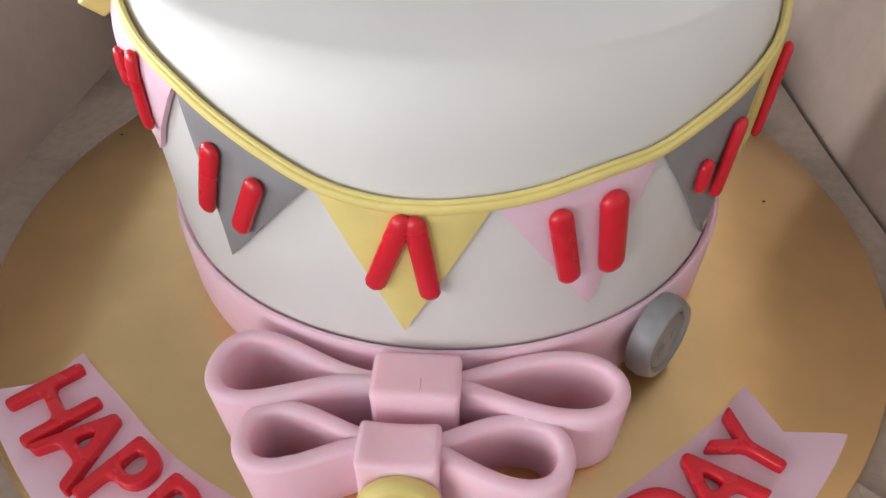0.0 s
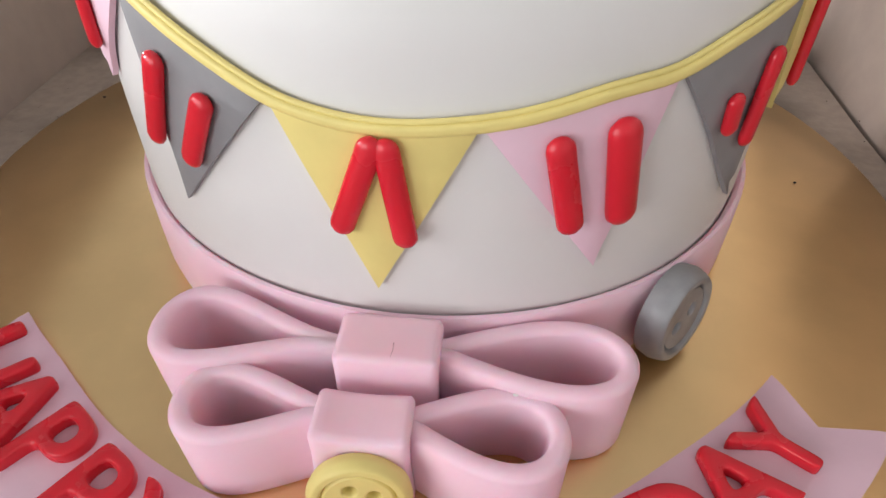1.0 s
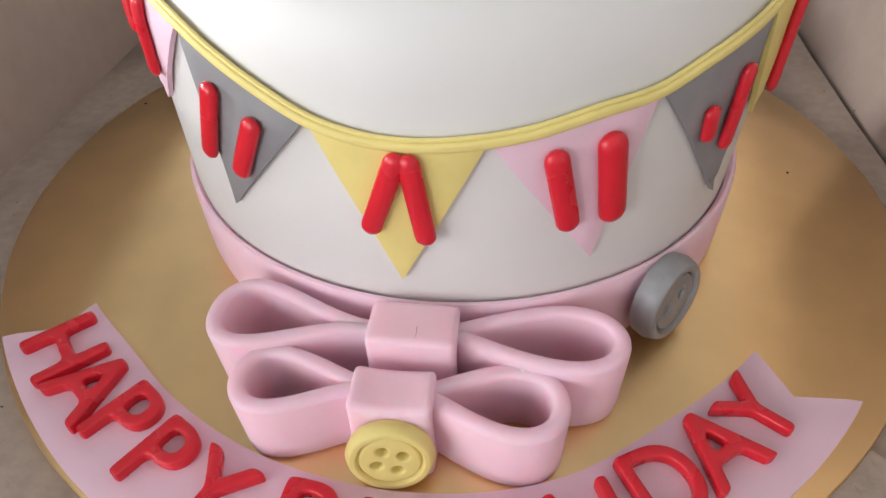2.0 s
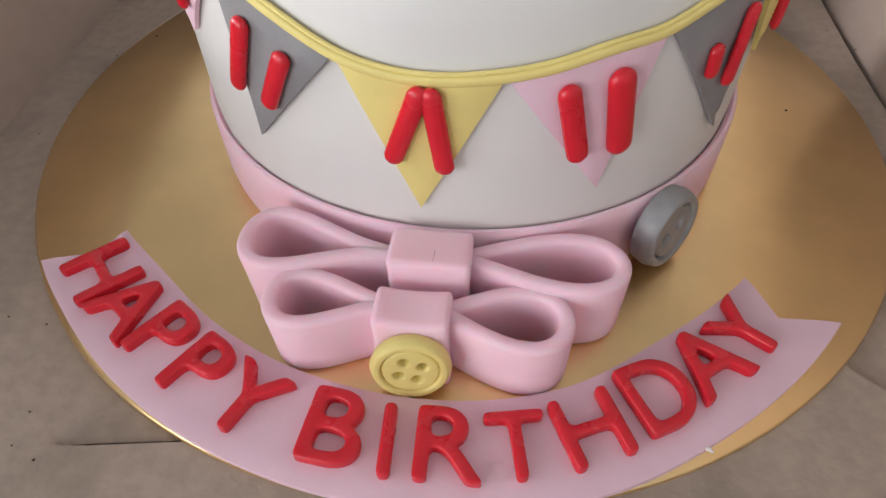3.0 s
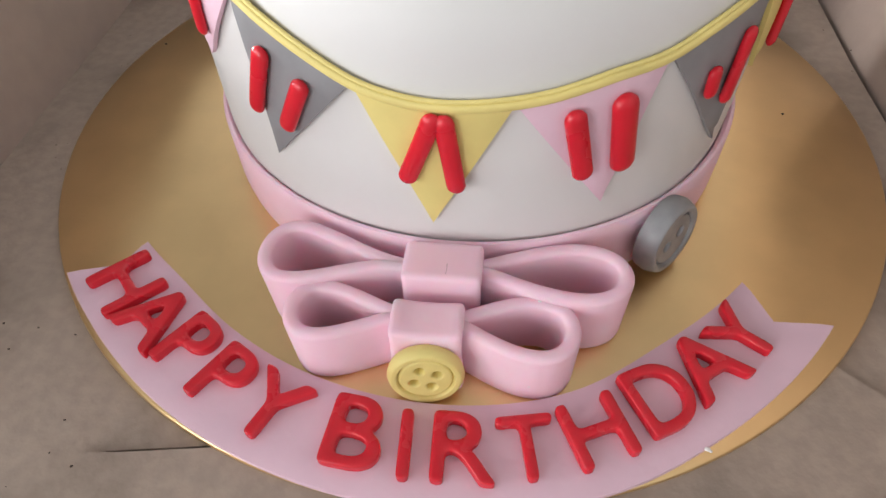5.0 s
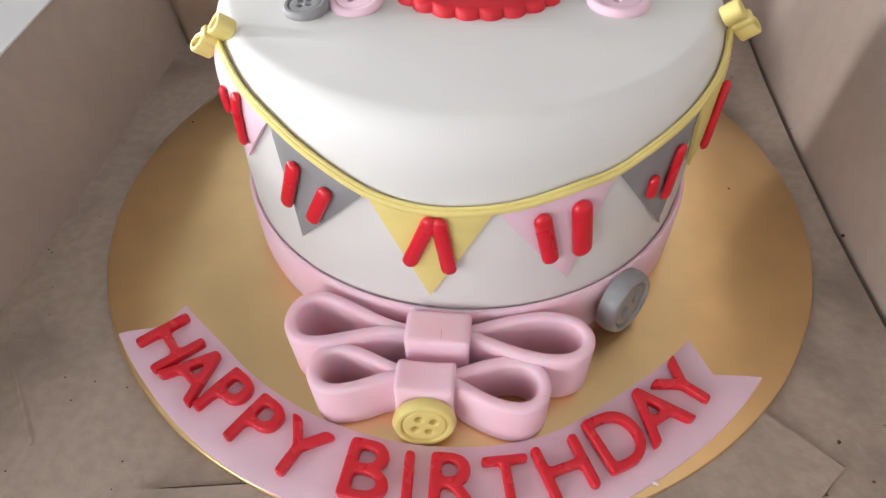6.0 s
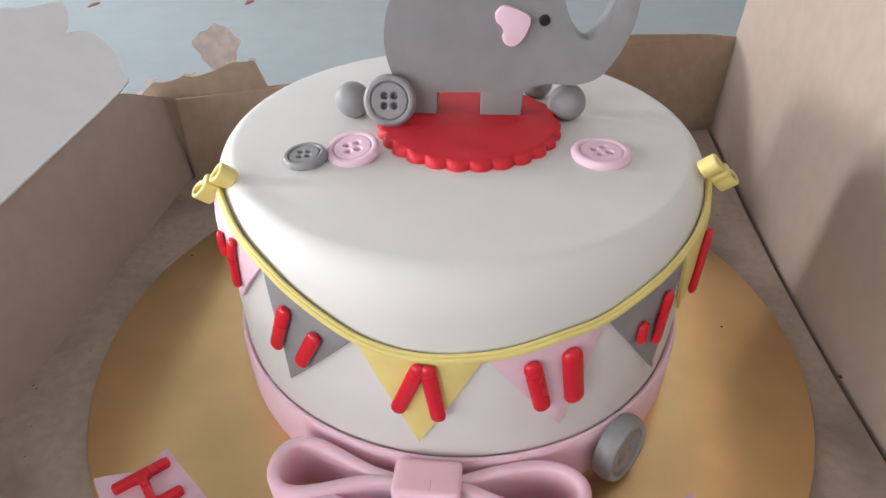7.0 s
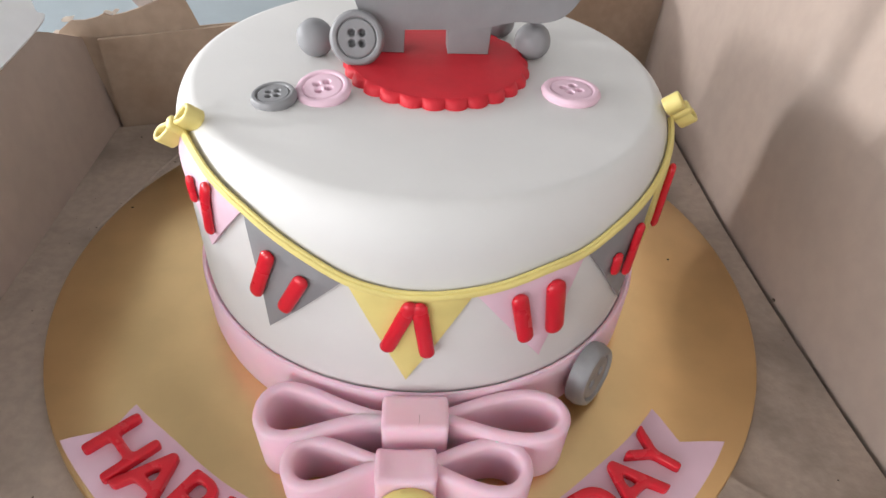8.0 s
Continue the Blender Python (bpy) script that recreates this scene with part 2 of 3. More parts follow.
bend = [(FR[0] + (BR[0] - FR[0]) * u - BELLY * math.sin(math.pi * u), FR[1] + (BR[1] - FR[1]) * u) for u in (0.15, 0.3, 0.45, 0.6, 0.75, 0.9)]
seam = [(-0.0712, -0.1492), (-0.0483, -0.1445), (0.0321, -0.1226), (0.1134, -0.0912), (0.1412, -0.1119), (0.1330, -0.1215), (0.1255, -0.1300), (0.1320, -0.20)]
part("base_sheet", prism([(FL[0] - 0.006, FL[1], -0.0065), (FR[0] + 0.006, FR[1], -0.0065)] + [(x + 0.006, y, -0.0065) for x, y in bend] + [(BR[0] + 0.006, BR[1] + 0.012, -0.0065), (BL[0] - 0.006, BL[1] + 0.006, -0.0065)], 0.0022), KRAFT, box, "brown kraft underside sheet")
part("floor_panel", prism([(FL[0] - 0.001, FL[1], 0)] + [(-0.083, -0.20, 0)] + [(-0.0822, -0.1510, 0)] + [(x, y + 0.0006, 0) for x, y in seam[:4]] + [(x + 0.0007, y + 0.0005, 0) for x, y in seam[4:]] + [(FR[0] - 0.0028, FR[1], 0)] + [(x - 0.0030, y, 0) for x, y in bend] + [(BR[0] - 0.0042, BR[1], 0), (BL[0] - 0.001, BL[1], 0)], 0.002, 0.0003), CARD, box)
part("floor_flap", prism([(-0.0822, -0.20, -0.0002)] + [(-0.0818, -0.1515, -0.0002)] + [(x, y - 0.0006, -0.0002) for x, y in seam[:4]] + [(x - 0.0007, y - 0.0006, -0.0002) for x, y in seam[4:]], 0.0018, 0.0003), CARD, box)


def wall_grid(a, b, h0, h1, lean, nu=24, nv=10, bow=0.0, cut=0.0, belly=0.0, skew=0.0):
    """A standing card panel from a to b on the floor, heights h0 and h1, leaning outwards, slightly bowed, with thickness."""
    bm = bmesh.new()
    a, b = Vector((*a, 0)), Vector((*b, 0))
    d = (b - a).normalized()
    out = Vector((d.y, -d.x, 0))
    layers = []
    for off in (0, 0.0024):
        rows = []
        for j in range(nv + 1):
            row = []
            for i in range(nu + 1):
                u, v = i / nu, j / nv
                h = (h0 + (h1 - h0) * u - cut * max(0, 1 - u / 0.12)) * v - 0.0065 * (1 - v)
                wob = 0.0012 * noise.noise(Vector((u * 5 + h0 * 90, v * 3, 0))) + bow * math.sin(math.pi * u) * v
                p = a.lerp(b, u) + out * (lean * h + off + wob * v - belly * math.sin(math.pi * u)) + d * skew * v * (1 - u) + Vector((0, 0, h))
                row.append(bm.verts.new(p))
            rows.append(row)
        layers.append(rows)
    for k, rows in enumerate(layers):
        for j in range(nv):
            for i in range(nu):
                q = (rows[j][i], rows[j][i + 1], rows[j + 1][i + 1], rows[j + 1][i])
                bm.faces.new(q if k else q[::-1])
    r0, r1 = layers
    for i in range(nu):
        bm.faces.new((r0[nv][i], r0[nv][i + 1], r1[nv][i + 1], r1[nv][i]))
        bm.faces.new((r0[0][i], r1[0][i], r1[0][i + 1], r0[0][i + 1]))
    for j in range(nv):
        for i in (0, nu):
            bm.faces.new((r0[j][i], r1[j][i], r1[j + 1][i], r0[j + 1][i]))
    return bm


part("right_wall", wall_grid((FR[0], FR[1]), (BR[0] - 0.0002, BR[1] + 0.011), 0.165, 0.150, 0.03, 36, belly=BELLY), WALLCARD, box)
part("left_wall", wall_grid((BL[0] - 0.0003, BL[1] + 0.0062), (FL[0], FL[1]), 0.0728, 0.069, 0.13, cut=0.020), WALLCARD, box)
part("back_wall", wall_grid((BR[0] - 0.006, BR[1] + 0.003), (BL[0] + 0.002, BL[1] + 0.003), 0.0655, 0.0520, 0.05, skew=0.016), KRAFT, box, "brown kraft back panel")
part("corner_tab", wall_grid((BR[0] - 0.0004, BR[1] + 0.0088), (BR[0] - 0.0280, BR[1] - 0.0008), 0.0640, 0.0635, 0.02, 6, 6), WALLCARD, box)
# outer back panel, torn along its top
torn = []
for x, h in [(-0.2052, 0.0459), (-0.2040, 0.0520), (-0.2019, 0.0567), (-0.1951, 0.0624), (-0.1890, 0.0618), (-0.1823, 0.0632), (-0.1790, 0.0648), (-0.1759, 0.0632), (-0.1691, 0.0648), (-0.1600, 0.0672), (-0.1504, 0.0705), (-0.1390, 0.0705), (-0.1361, 0.0621), (-0.1338, 0.0546), (-0.06, 0.0570), (0.02, 0.0640), (0.0500, 0.0695), (0.0902, 0.0707), (0.1436, 0.0672), (BR[0] + 0.003, 0.0640)]:
    torn.append((x, 0.1196 + 0.357 * (x + 0.1869) + 0.05 * h, h + 0.0006 * noise.noise(Vector((x * 300, 0, 3)))))
part("outer_back_panel", prism([(BR[0] + 0.004, BR[1] + 0.008, -0.008), (BL[0] - 0.003, BL[1] + 0.008, -0.008), (BL[0] - 0.010, BL[1] + 0.005, 0.030), (-0.2030, 0.1155, 0.0400)] + torn, 0.0016), KRAFT, box, "torn brown kraft outer panel")
for x, h, w in [(-0.2030, 0.0555, 0.0022), (-0.1960, 0.0625, 0.0030), (-0.1775, 0.0645, 0.0026), (-0.1735, 0.0650, 0.0018), (-0.1520, 0.0700, 0.0030), (-0.1400, 0.0708, 0.0022)]:
    ring = [(w * math.cos(a) * (1 + 0.3 * math.sin(3 * a + x * 900)), 0.6 * w * math.sin(a) * (1 + 0.4 * math.cos(2 * a + x * 700))) for a in [k * math.pi / 8 for k in range(16)]]
    part("torn_fringe", prism([(x + u, 0.1192 + 0.357 * (x + u + 0.1869) + 0.05 * (h + v), h + v + 0.35 * u) for u, v in ring], 0.0005), TORN, box, "pale torn paper edge")
tape = [(0.0118 * math.cos(a) * (1 + 0.12 * math.sin(3 * a) + 0.07 * math.sin(7 * a)), 0.0125 * math.sin(a) * (1 + 0.10 * math.cos(4 * a + 1) + 0.06 * math.sin(9 * a))) for a in [k * math.pi / 20 for k in range(40)]]
part("torn_tape", prism([(-0.1576 + u, 0.1343 + 0.357 * u + 0.05 * v, 0.0795 + v) for u, v in tape], 0.0006), TAPE, box, "crumpled piece of torn clear tape")
# lid flap on the left wall, folded outwards
hinge = Vector((-0.1908, 0.0848, 0.0724))
along, upward = Vector((0.114, -0.993, -0.020)), Vector((-0.862, -0.099, 0.497))
fl = spline([(0.26, 0.0), (0.12, 0.0), (0.0, 0.0), (-0.0126, 0.0061), (-0.0289, 0.0174), (-0.0369, 0.0303), (-0.0337, 0.0388), (-0.0264, 0.0424), (-0.0350, 0.0455), (-0.0465, 0.0520), (-0.0523, 0.0593), (-0.0325, 0.0654), (0.02, 0.080), (0.26, 0.084)], 5)
part("lid_flap", prism([hinge + along * u + upward * v for u, v in fl], 0.0016), COATED, box, "white coated lid flap folded outwards")

for a, b in [((0.1047, -0.1100), (0.1085, -0.1500)), ((-0.1500, -0.1150), (-0.1250, -0.1420)), ((-0.1400, 0.0900), (-0.1560, 0.0200))]:
    a, b = Vector((*a, 0.0003)), Vector((*b, 0.0003))
    line = [(a.lerp(b, k / 12) + Vector((0.0006 * noise.noise(Vector((k * 0.7, a.x * 90, 0))), 0, 0)), Vector((0, 0, 1))) for k in range(13)]
    part("crease", sweep(line, [(-0.0008, -0.0003), (0.0008, -0.0003), (0.0003, 0.0002), (-0.0003, 0.0002)]), CARD, box)

crumbs = []
bm = bmesh.new()
for i in range(420):
    x, y = random.uniform(-0.17, 0.165), random.uniform(-0.19, 0.14)
    if math.hypot(x, y) < 0.156:
        continue
    crumbs.append((x, y, 0.0, random.choice((0.0001, 0.00014, 0.0002, 0.0003, 0.0004))))
crumbs += [(0.1692, -0.0035, 0, 0.0010), (-0.1431, 0.0335, BZ, 0.0005), (0.1239, 0.0179, BZ, 0.0005), (0.1419, -0.1030, 0, 0.0008), (0.1492, -0.1154, 0, 0.0005), (0.1062, -0.1135, 0, 0.0007), (0.1118, -0.1173, 0, 0.0005), (0.1110, -0.1226, 0, 0.0004), (-0.0832, -0.1549, 0, 0.0004), (-0.0910, -0.1524, 0, 0.0003)]
for x, y, z, r in crumbs:
    bmesh.ops.create_icosphere(bm, subdivisions=1, radius=r, matrix=Matrix.Translation((x, y, z + r * 0.4)) @ Matrix.Diagonal((random.uniform(0.8, 1.8), 1, 0.6, 1)))
bmesh.ops.create_icosphere(bm, subdivisions=1, radius=0.0006, matrix=Matrix.Translation((0.1735, 0.0382, 0.0758)))
tagged(part("crumbs", bm, DIRT), "tiny dark crumbs scattered over box and board", "crumbs", kind="stuff")

bm = bmesh.new()
for x, y, z, r in [(0.0789, -0.1282, BZ + 0.0028, 0.0006), (0.0796, -0.1286, BZ + 0.0028, 0.0004), (0.0329, -0.1197, 0.0105, 0.0004), (0.0341, -0.1007, 0.0236, 0.0006), (0.0334, -0.1014, 0.0236, 0.0004), (0.1068, -0.1334, 0.0, 0.0005), (0.1078, -0.1350, 0.0, 0.0004)]:
    bmesh.ops.create_icosphere(bm, subdivisions=2, radius=r, matrix=Matrix.Translation((x, y, z)) @ Matrix.Diagonal((1.4, 1, 0.7, 1)))
tagged(part("sugar_crumbs", bm, SUGAR), "tiny white sugar crumbs on banner and bow", "crumbs", kind="stuff")

# ---- board ----
board = tagged(part("cake_board", lathe([(0, 0.0002), (0.1521, 0.0002), (0.1526, 0.0006), (0.1528, 0.0015), (0.1526, 0.0026), (0.1521, BZ), (0.10, BZ), (0, BZ)], 160), GOLD), "round gold foil cake board lying in the box", "cake board")

# ---- cake ----
CX, CY, CR, TOP, RHO, RIM = 0.0030, 0.0048, 0.0905, 0.1015, 0.0170, 0.0092
BAND = 0.0930


def skin(z):
    """The cake's radius at height z."""
    k = z - (TOP - RHO)
    return CR if k <= 0 else CR - RIM + RIM * math.sqrt(max(0, 1 - min(1, k / RHO) ** 2))


def on_cake(deg, z, lift=0.0):
    r = skin(z) + lift
    return Vector((CX + r * math.cos(radians(deg)), CY + r * math.sin(radians(deg)), z))


cake = thing("cake", "round white fondant cake with a pink band", "cake", pose(CX, CY, BZ))
prof = [(0, 0.0003), (CR - 0.003, 0.0003), (CR - 0.001, 0.012)] + [(skin(BZ + z), z) for z in (0.027, 0.045, 0.06, 0.075, TOP - BZ - RHO)]
rim = CR - RIM
prof += [(rim + RIM * math.cos(a), TOP - BZ - RHO + RHO * math.sin(a)) for a in [i * math.pi / 24 for i in range(1, 12)]] + [(rim, TOP - BZ), (CR * 0.5, TOP - BZ + 0.0003), (0, TOP - BZ + 0.0004)]
bm = lathe(prof, 128)
for v in bm.verts:
    if v.co.z > 0.02:
        v.co += Vector((v.co.x, v.co.y, 0)) * 0.005 * noise.noise(v.co * 18)
part("icing", bm, WHITE, cake)
part("band", lathe([(CR - 0.002, 0.0002), (BAND - 0.0004, 0.0002), (BAND, 0.003), (BAND + 0.0001, 0.013), (BAND, 0.0230), (BAND - 0.0005, 0.0241), (BAND - 0.0013, 0.0243), (CR - 0.0001, 0.0228)], 128), PINK, cake, "pink fondant band round the base")

# ---- bunting ----
bunting = thing("bunting", "fondant bunting of pink, grey and yellow pennants", "bunting")
cord_pts = [(-149, 0.0975), (-140, 0.0962), (-131.8, 0.0936), (-122.5, 0.0903), (-115.5, 0.0862), (-108.9, 0.0817), (-101, 0.0764), (-94, 0.0741), (-87.6, 0.0735), (-80.8, 0.0742), (-73, 0.0758), (-64, 0.0789), (-55.8, 0.0804), (-47.4, 0.0843), (-36.1, 0.0881), (-27, 0.0908), (-19, 0.0935), (-12, 0.0962)]
cord_line = spline(cord_pts, 8, closed=False)
cord_path = []
for d, z in cord_line:
    p = on_cake(d, z, 0.0014)
    cord_path.append((p, Vector((p.x - CX, p.y - CY, max(0, z - 0.09) * 6)).normalized()))
part("cord", sweep([(p + Vector((0, 0, 0.0010)) - u * 0.0002, u) for p, u in cord_path], circle(0.0006)), YELLOW, bunting, "thin yellow fondant cord")
part("cord", sweep([(p - Vector((0, 0, 0.0005)), u) for p, u in cord_path], round_rect(0.0024, 0.0022, 0.0009)), YELLOW, bunting, "flat yellow fondant cord")


def cord_z(deg):
    for (a, za), (b, zb) in zip(cord_line, cord_line[1:]):
        if a <= deg <= b:
            return za + (zb - za) * (deg - a) / (b - a)
    return 0.1


def pennant(d0, d1, tip, tip_z, wave=0.0, n=12, thick=0.0020):
    """A triangle laid on the cake's side, hanging from the cord."""
    bm = bmesh.new()
    layers = []
    for lift in (0.0003, thick):
        rows = []
        for j in range(n + 1):
            v = j / n
            row = []
            for i in range(n - j + 1):
                u = i / (n - j) if j < n else 0
                top_d = d0 + (d1 - d0) * u
                d = top_d + (tip - top_d) * v
                z = cord_z(top_d) - 0.0010 + (tip_z - cord_z(top_d) + 0.001) * v
                w = wave * math.sin(v * 7 + u * 4) * v
                inset = 0.0004 if lift > 0.001 and (i in (0, n - j)) else 0
                row.append(bm.verts.new(on_cake(d, z, lift + w - inset)))
            rows.append(row)
        layers.append(rows)
    for k, rows in enumerate(layers):
        for j in range(n):
            for i in range(n - j):
                bm.faces.new((rows[j][i], rows[j][i + 1], rows[j + 1][i]))
                if i < n - j - 1:
                    bm.faces.new((rows[j][i + 1], rows[j + 1][i + 1], rows[j + 1][i]))
    a, b = layers
    for i in range(n):
        bm.faces.new((a[0][i], a[0][i + 1], b[0][i + 1], b[0][i]))
        bm.faces.new((a[i][0], a[i + 1][0], b[i + 1][0], b[i][0]))
        bm.faces.new((a[i][-1], a[i + 1][-1], b[i + 1][-1], b[i][-1]))
    return bm


def bar(d0, z0, d1, z1, r, lift, n=10):
    """A plain rounded bar on the cake's side from one place (degrees, height) to another."""
    path = []
    for i in range(n + 1):
        t = i / n
        p = on_cake(d0 + (d1 - d0) * t, z0 + (z1 - z0) * t, lift)
        path.append((p, Vector((p.x - CX, p.y - CY, 0)).normalized()))
    bm = bmesh.new()
    m = 12
    rings = []
    for i, (p, up) in enumerate(path):
        t = (path[min(i + 1, n)][0] - path[max(i - 1, 0)][0]).normalized()
        side = t.cross(up).normalized()
        rings.append([(p, t, side, up)])
    ends = [(-math.cos(a) * r, math.sin(a) * r, 0) for a in (0.25, 0.6, 1.0, 1.3)] + [(0, r, i) for i in range(n + 1)] + [(math.cos(a) * r, math.sin(a) * r, n) for a in (1.3, 1.0, 0.6, 0.25)]
    loops = []
    for off, rad, i in ends:
        p, t, side, up = rings[i][0]
        loops.append([bm.verts.new(p + t * off + side * rad * math.cos(2 * math.pi * k / m) + up * rad * 0.62 * math.sin(2 * math.pi * k / m)) for k in range(m)])
    for a, b in zip(loops, loops[1:]):
        for k in range(m):
            bm.faces.new((a[k], a[(k + 1) % m], b[(k + 1) % m], b[k]))
    bm.faces.new(loops[0])
    bm.faces.new(loops[-1][::-1])
    return bm


F = 0.0032
flags = [
    (-149, -122.7, -136.6, 0.0633, PALEPINK, "pale pink pennant", [(-132.0, 0.0905, -133.4, 0.0742, 0.0021), (-138.2, 0.0880, -137.6, 0.0825, 0.0018)]),
    (-122.2, -102.0, -120.3, 0.0433, GREY, "grey pennant", [(-116.8, 0.0775, -121.2, 0.0603, 0.0025), (-110.1, 0.0722, -114.4, 0.0590, 0.0025)]),
    (-101.4, -78.2, -90.2, 0.0348, YELLOW, "yellow pennant", [(-89.8, 0.0700, -93.7, 0.0527, 0.0025), (-88.0, 0.0698, -86.3, 0.0509, 0.0025)]),
    (-77.8, -55.4, -61.6, 0.0380, PALEPINK, "pale pink pennant", [(-69.4, 0.0695, -66.8, 0.0528, 0.0028), (-62.0, 0.0710, -60.2, 0.0535, 0.0034)]),
    (-54.8, -32.9, -35.3, 0.0406, GREY, "grey pennant", [(-38.7, 0.0770, -39.3, 0.0597, 0.0022), (-45.3, 0.0705, -45.0, 0.0655, 0.0022)]),
    (-32.6, -12.5, -26.0, 0.0570, YELLOW, "yellow pennant", [(-20.5, 0.0840, -22.0, 0.0630, 0.0023)]),
]
for d0, d1, tip, tz, m, label, bars in flags:
    flag = part("pennant", pennant(d0, d1, tip, tz, 0.0006 if tip > -45 and tip < -35 else 0.0002), m, bunting, label)
    for b in bars:
        part("bar", bar(*b, F), RED, flag, "raised red fondant bar")


# ---- bows ----
def teardrop(length, width, power, n=64):
    k = 0.45 / max(math.sin(t) * math.sin(t / 2) ** power for t in [0.1 * i for i in range(31)])
    pts = []
    for i in range(n):
        t = 2 * math.pi * i / n
        pts.append((length * (1 - math.cos(t)) / 2, width * k * math.sin(t) * math.sin(t / 2) ** power))
    return pts


def loop_of_ribbon(tip, angle, length, width, high, thick, lean=0.0, z0=BZ, power=1.5):
    """A ribbon standing on edge, bent into a teardrop."""
    path = []
    c, s = math.cos(radians(angle)), math.sin(radians(angle))
    for x, y in teardrop(length, width, power):
        p = Vector((tip[0] + x * c - y * s, tip[1] + x * s + y * c, z0 + high / 2 - 0.0006 * (1 - x / length)))
        out = Vector((c, s, 0)) * (x / length) * lean
        path.append((p, (Vector((0, 0, 1)) + out).normalized()))
    return sweep(path, round_rect(thick, high, thick * 0.42), closed=True)


def knot(x0, x1, y0, y1, z1, waist=0.0):
    bm = slab(x0, x1, y0, y1, BZ, z1)
    bmesh.ops.subdivide_edges(bm, edges=bm.edges[:], cuts=5, use_grid_fill=True)
    xc, yc = (x0 + x1) / 2, (y0 + y1) / 2
    for v in bm.verts:
        u, w = (v.co.x - xc) / (x1 - x0) * 2, (v.co.z - BZ) / (z1 - BZ)
        v.co.y += (1 - w) ** 2 * -0.0025 * (v.co.y < yc)
        v.co.z -= waist * (1 - u * u) * w
        v.co.x += 0.0006 * (1 - w) * u - 0.0005 * math.sin(w * math.pi) * u
    edges = [e for e in bm.edges if len(e.link_faces) == 2 and e.calc_face_angle() > 0.9]
    bmesh.ops.bevel(bm, geom=edges, offset=0.0016, segments=3, profile=0.5, affect="EDGES")
    return bm


big_bow = thing("ribbon_bow", "large pink fondant ribbon bow against the cake", "bow", Matrix.Translation((0.0063, -0.0944, 0)) @ pose(0, 0, 0, 0, 0, 3.2) @ Matrix.Translation((-0.0055, 0.0922, 0)), "pink bows")
part("loop", loop_of_ribbon((-0.002, -0.0925), 176.5, 0.0428, 0.0208, 0.0235, 0.0041, 0.05, power=3.2), PINK, big_bow)
part("loop", loop_of_ribbon((0.013, -0.0920), 0.5, 0.0425, 0.0190, 0.0235, 0.0041, 0.0), PINK, big_bow)
part("knot", knot(-0.0052, 0.0165, -0.1005, -0.0872, 0.0300), PINK, big_bow)
bm = bmesh.new()
for a, b, w in [((0.0069, -0.0952), (0.0070, -0.0975), 0.00012), ((0.0070, -0.0975), (0.0067, -0.0990), 0.00008)]:
    va, vb = Vector((*a, 0.03004)), Vector((*b, 0.03002))
    bm.faces.new([bm.verts.new(p) for p in (va + Vector((-w, 0, 0)), va + Vector((w, 0, 0)), vb + Vector((w * 0.5, 0, 0)), vb + Vector((-w * 0.5, 0, 0)))])
part("crack", bm, CRACK, big_bow, "fine crack in the dried icing", False)
small_bow = thing("ribbon_bow", "smaller pink fondant ribbon bow in front", "bow", Matrix.Translation((0.0050, -0.1101, 0)) @ pose(0, 0, 0, 0, 0, 3.2) @ Matrix.Translation((-0.0035, 0.1088, 0)), "pink bows")
part("loop", loop_of_ribbon((-0.002, -0.1085), 181.0, 0.0315, 0.0172, 0.0212, 0.0041, 0.04, power=2.2), PINK, small_bow)
part("loop", loop_of_ribbon((0.009, -0.1090), -2.0, 0.0322, 0.0186, 0.0208, 0.0042, 0.0), PINK, small_bow)
part("knot", knot(-0.0065, 0.0128, -0.1170, -0.1050, 0.0262, 0.0010), PINK, small_bow)

# ---- buttons ----
def place_button(label, r, thick, m, material, holes=4, **kw):
    ob = thing("button", label, "button", m, "fondant buttons")
    face, edge = button(r, thick, holes, **kw)
    part("face", face, material, ob)
    part("rim", edge, material, ob)
    return ob


place_button("yellow fondant button leaning on the pink bow", 0.0103, 0.0038, pose(0.0055, -0.1202, 0.0131, 80, 0, 10) @ pose(0, 0, 0, 0, 0, -18), YELLOW, hole_at=0.33)
side = pose(0.0676, -0.0638, 0.0160, 0, 0, -38) @ pose(0, 0, 0, 0, 84, 0) @ pose(0, 0, 0, 0, 0, 20)
place_button("silver grey fondant button against the pink band", 0.0126, 0.0068, side, SILVER, 2, hole_r=0.11, hole_at=0.26)
place_button("small grey fondant button lying on the cake", 0.0076, 0.0030, pose(-0.0455, -0.0290, TOP + 0.0002, 4, -6, 10), GREY)
place_button("pale pink fondant button resting on the cake", 0.0094, 0.0026, pose(-0.0304, -0.0227, TOP + 0.0012, 10, -8, 20), PALEPINK)
place_button("pale pink fondant button lying flat on the cake", 0.0104, 0.0026, pose(0.0538, -0.0118, TOP + 0.0002, 0, 0, 30), PALEPINK)
place_button("large grey fondant button leaning on the elephant", 0.0095, 0.0036, pose(-0.0219, -0.0004, TOP + 0.0108, 66, 0, 6), GREY)

# ---- top of the cake ----
DX, DY, DR, DT = 0.0064, 0.0040, 0.0342, 0.0036
disc = thing("scalloped_disc", "red fondant disc with a scalloped edge on the cake", "disc")
n, lobes = 26 * 14, 26


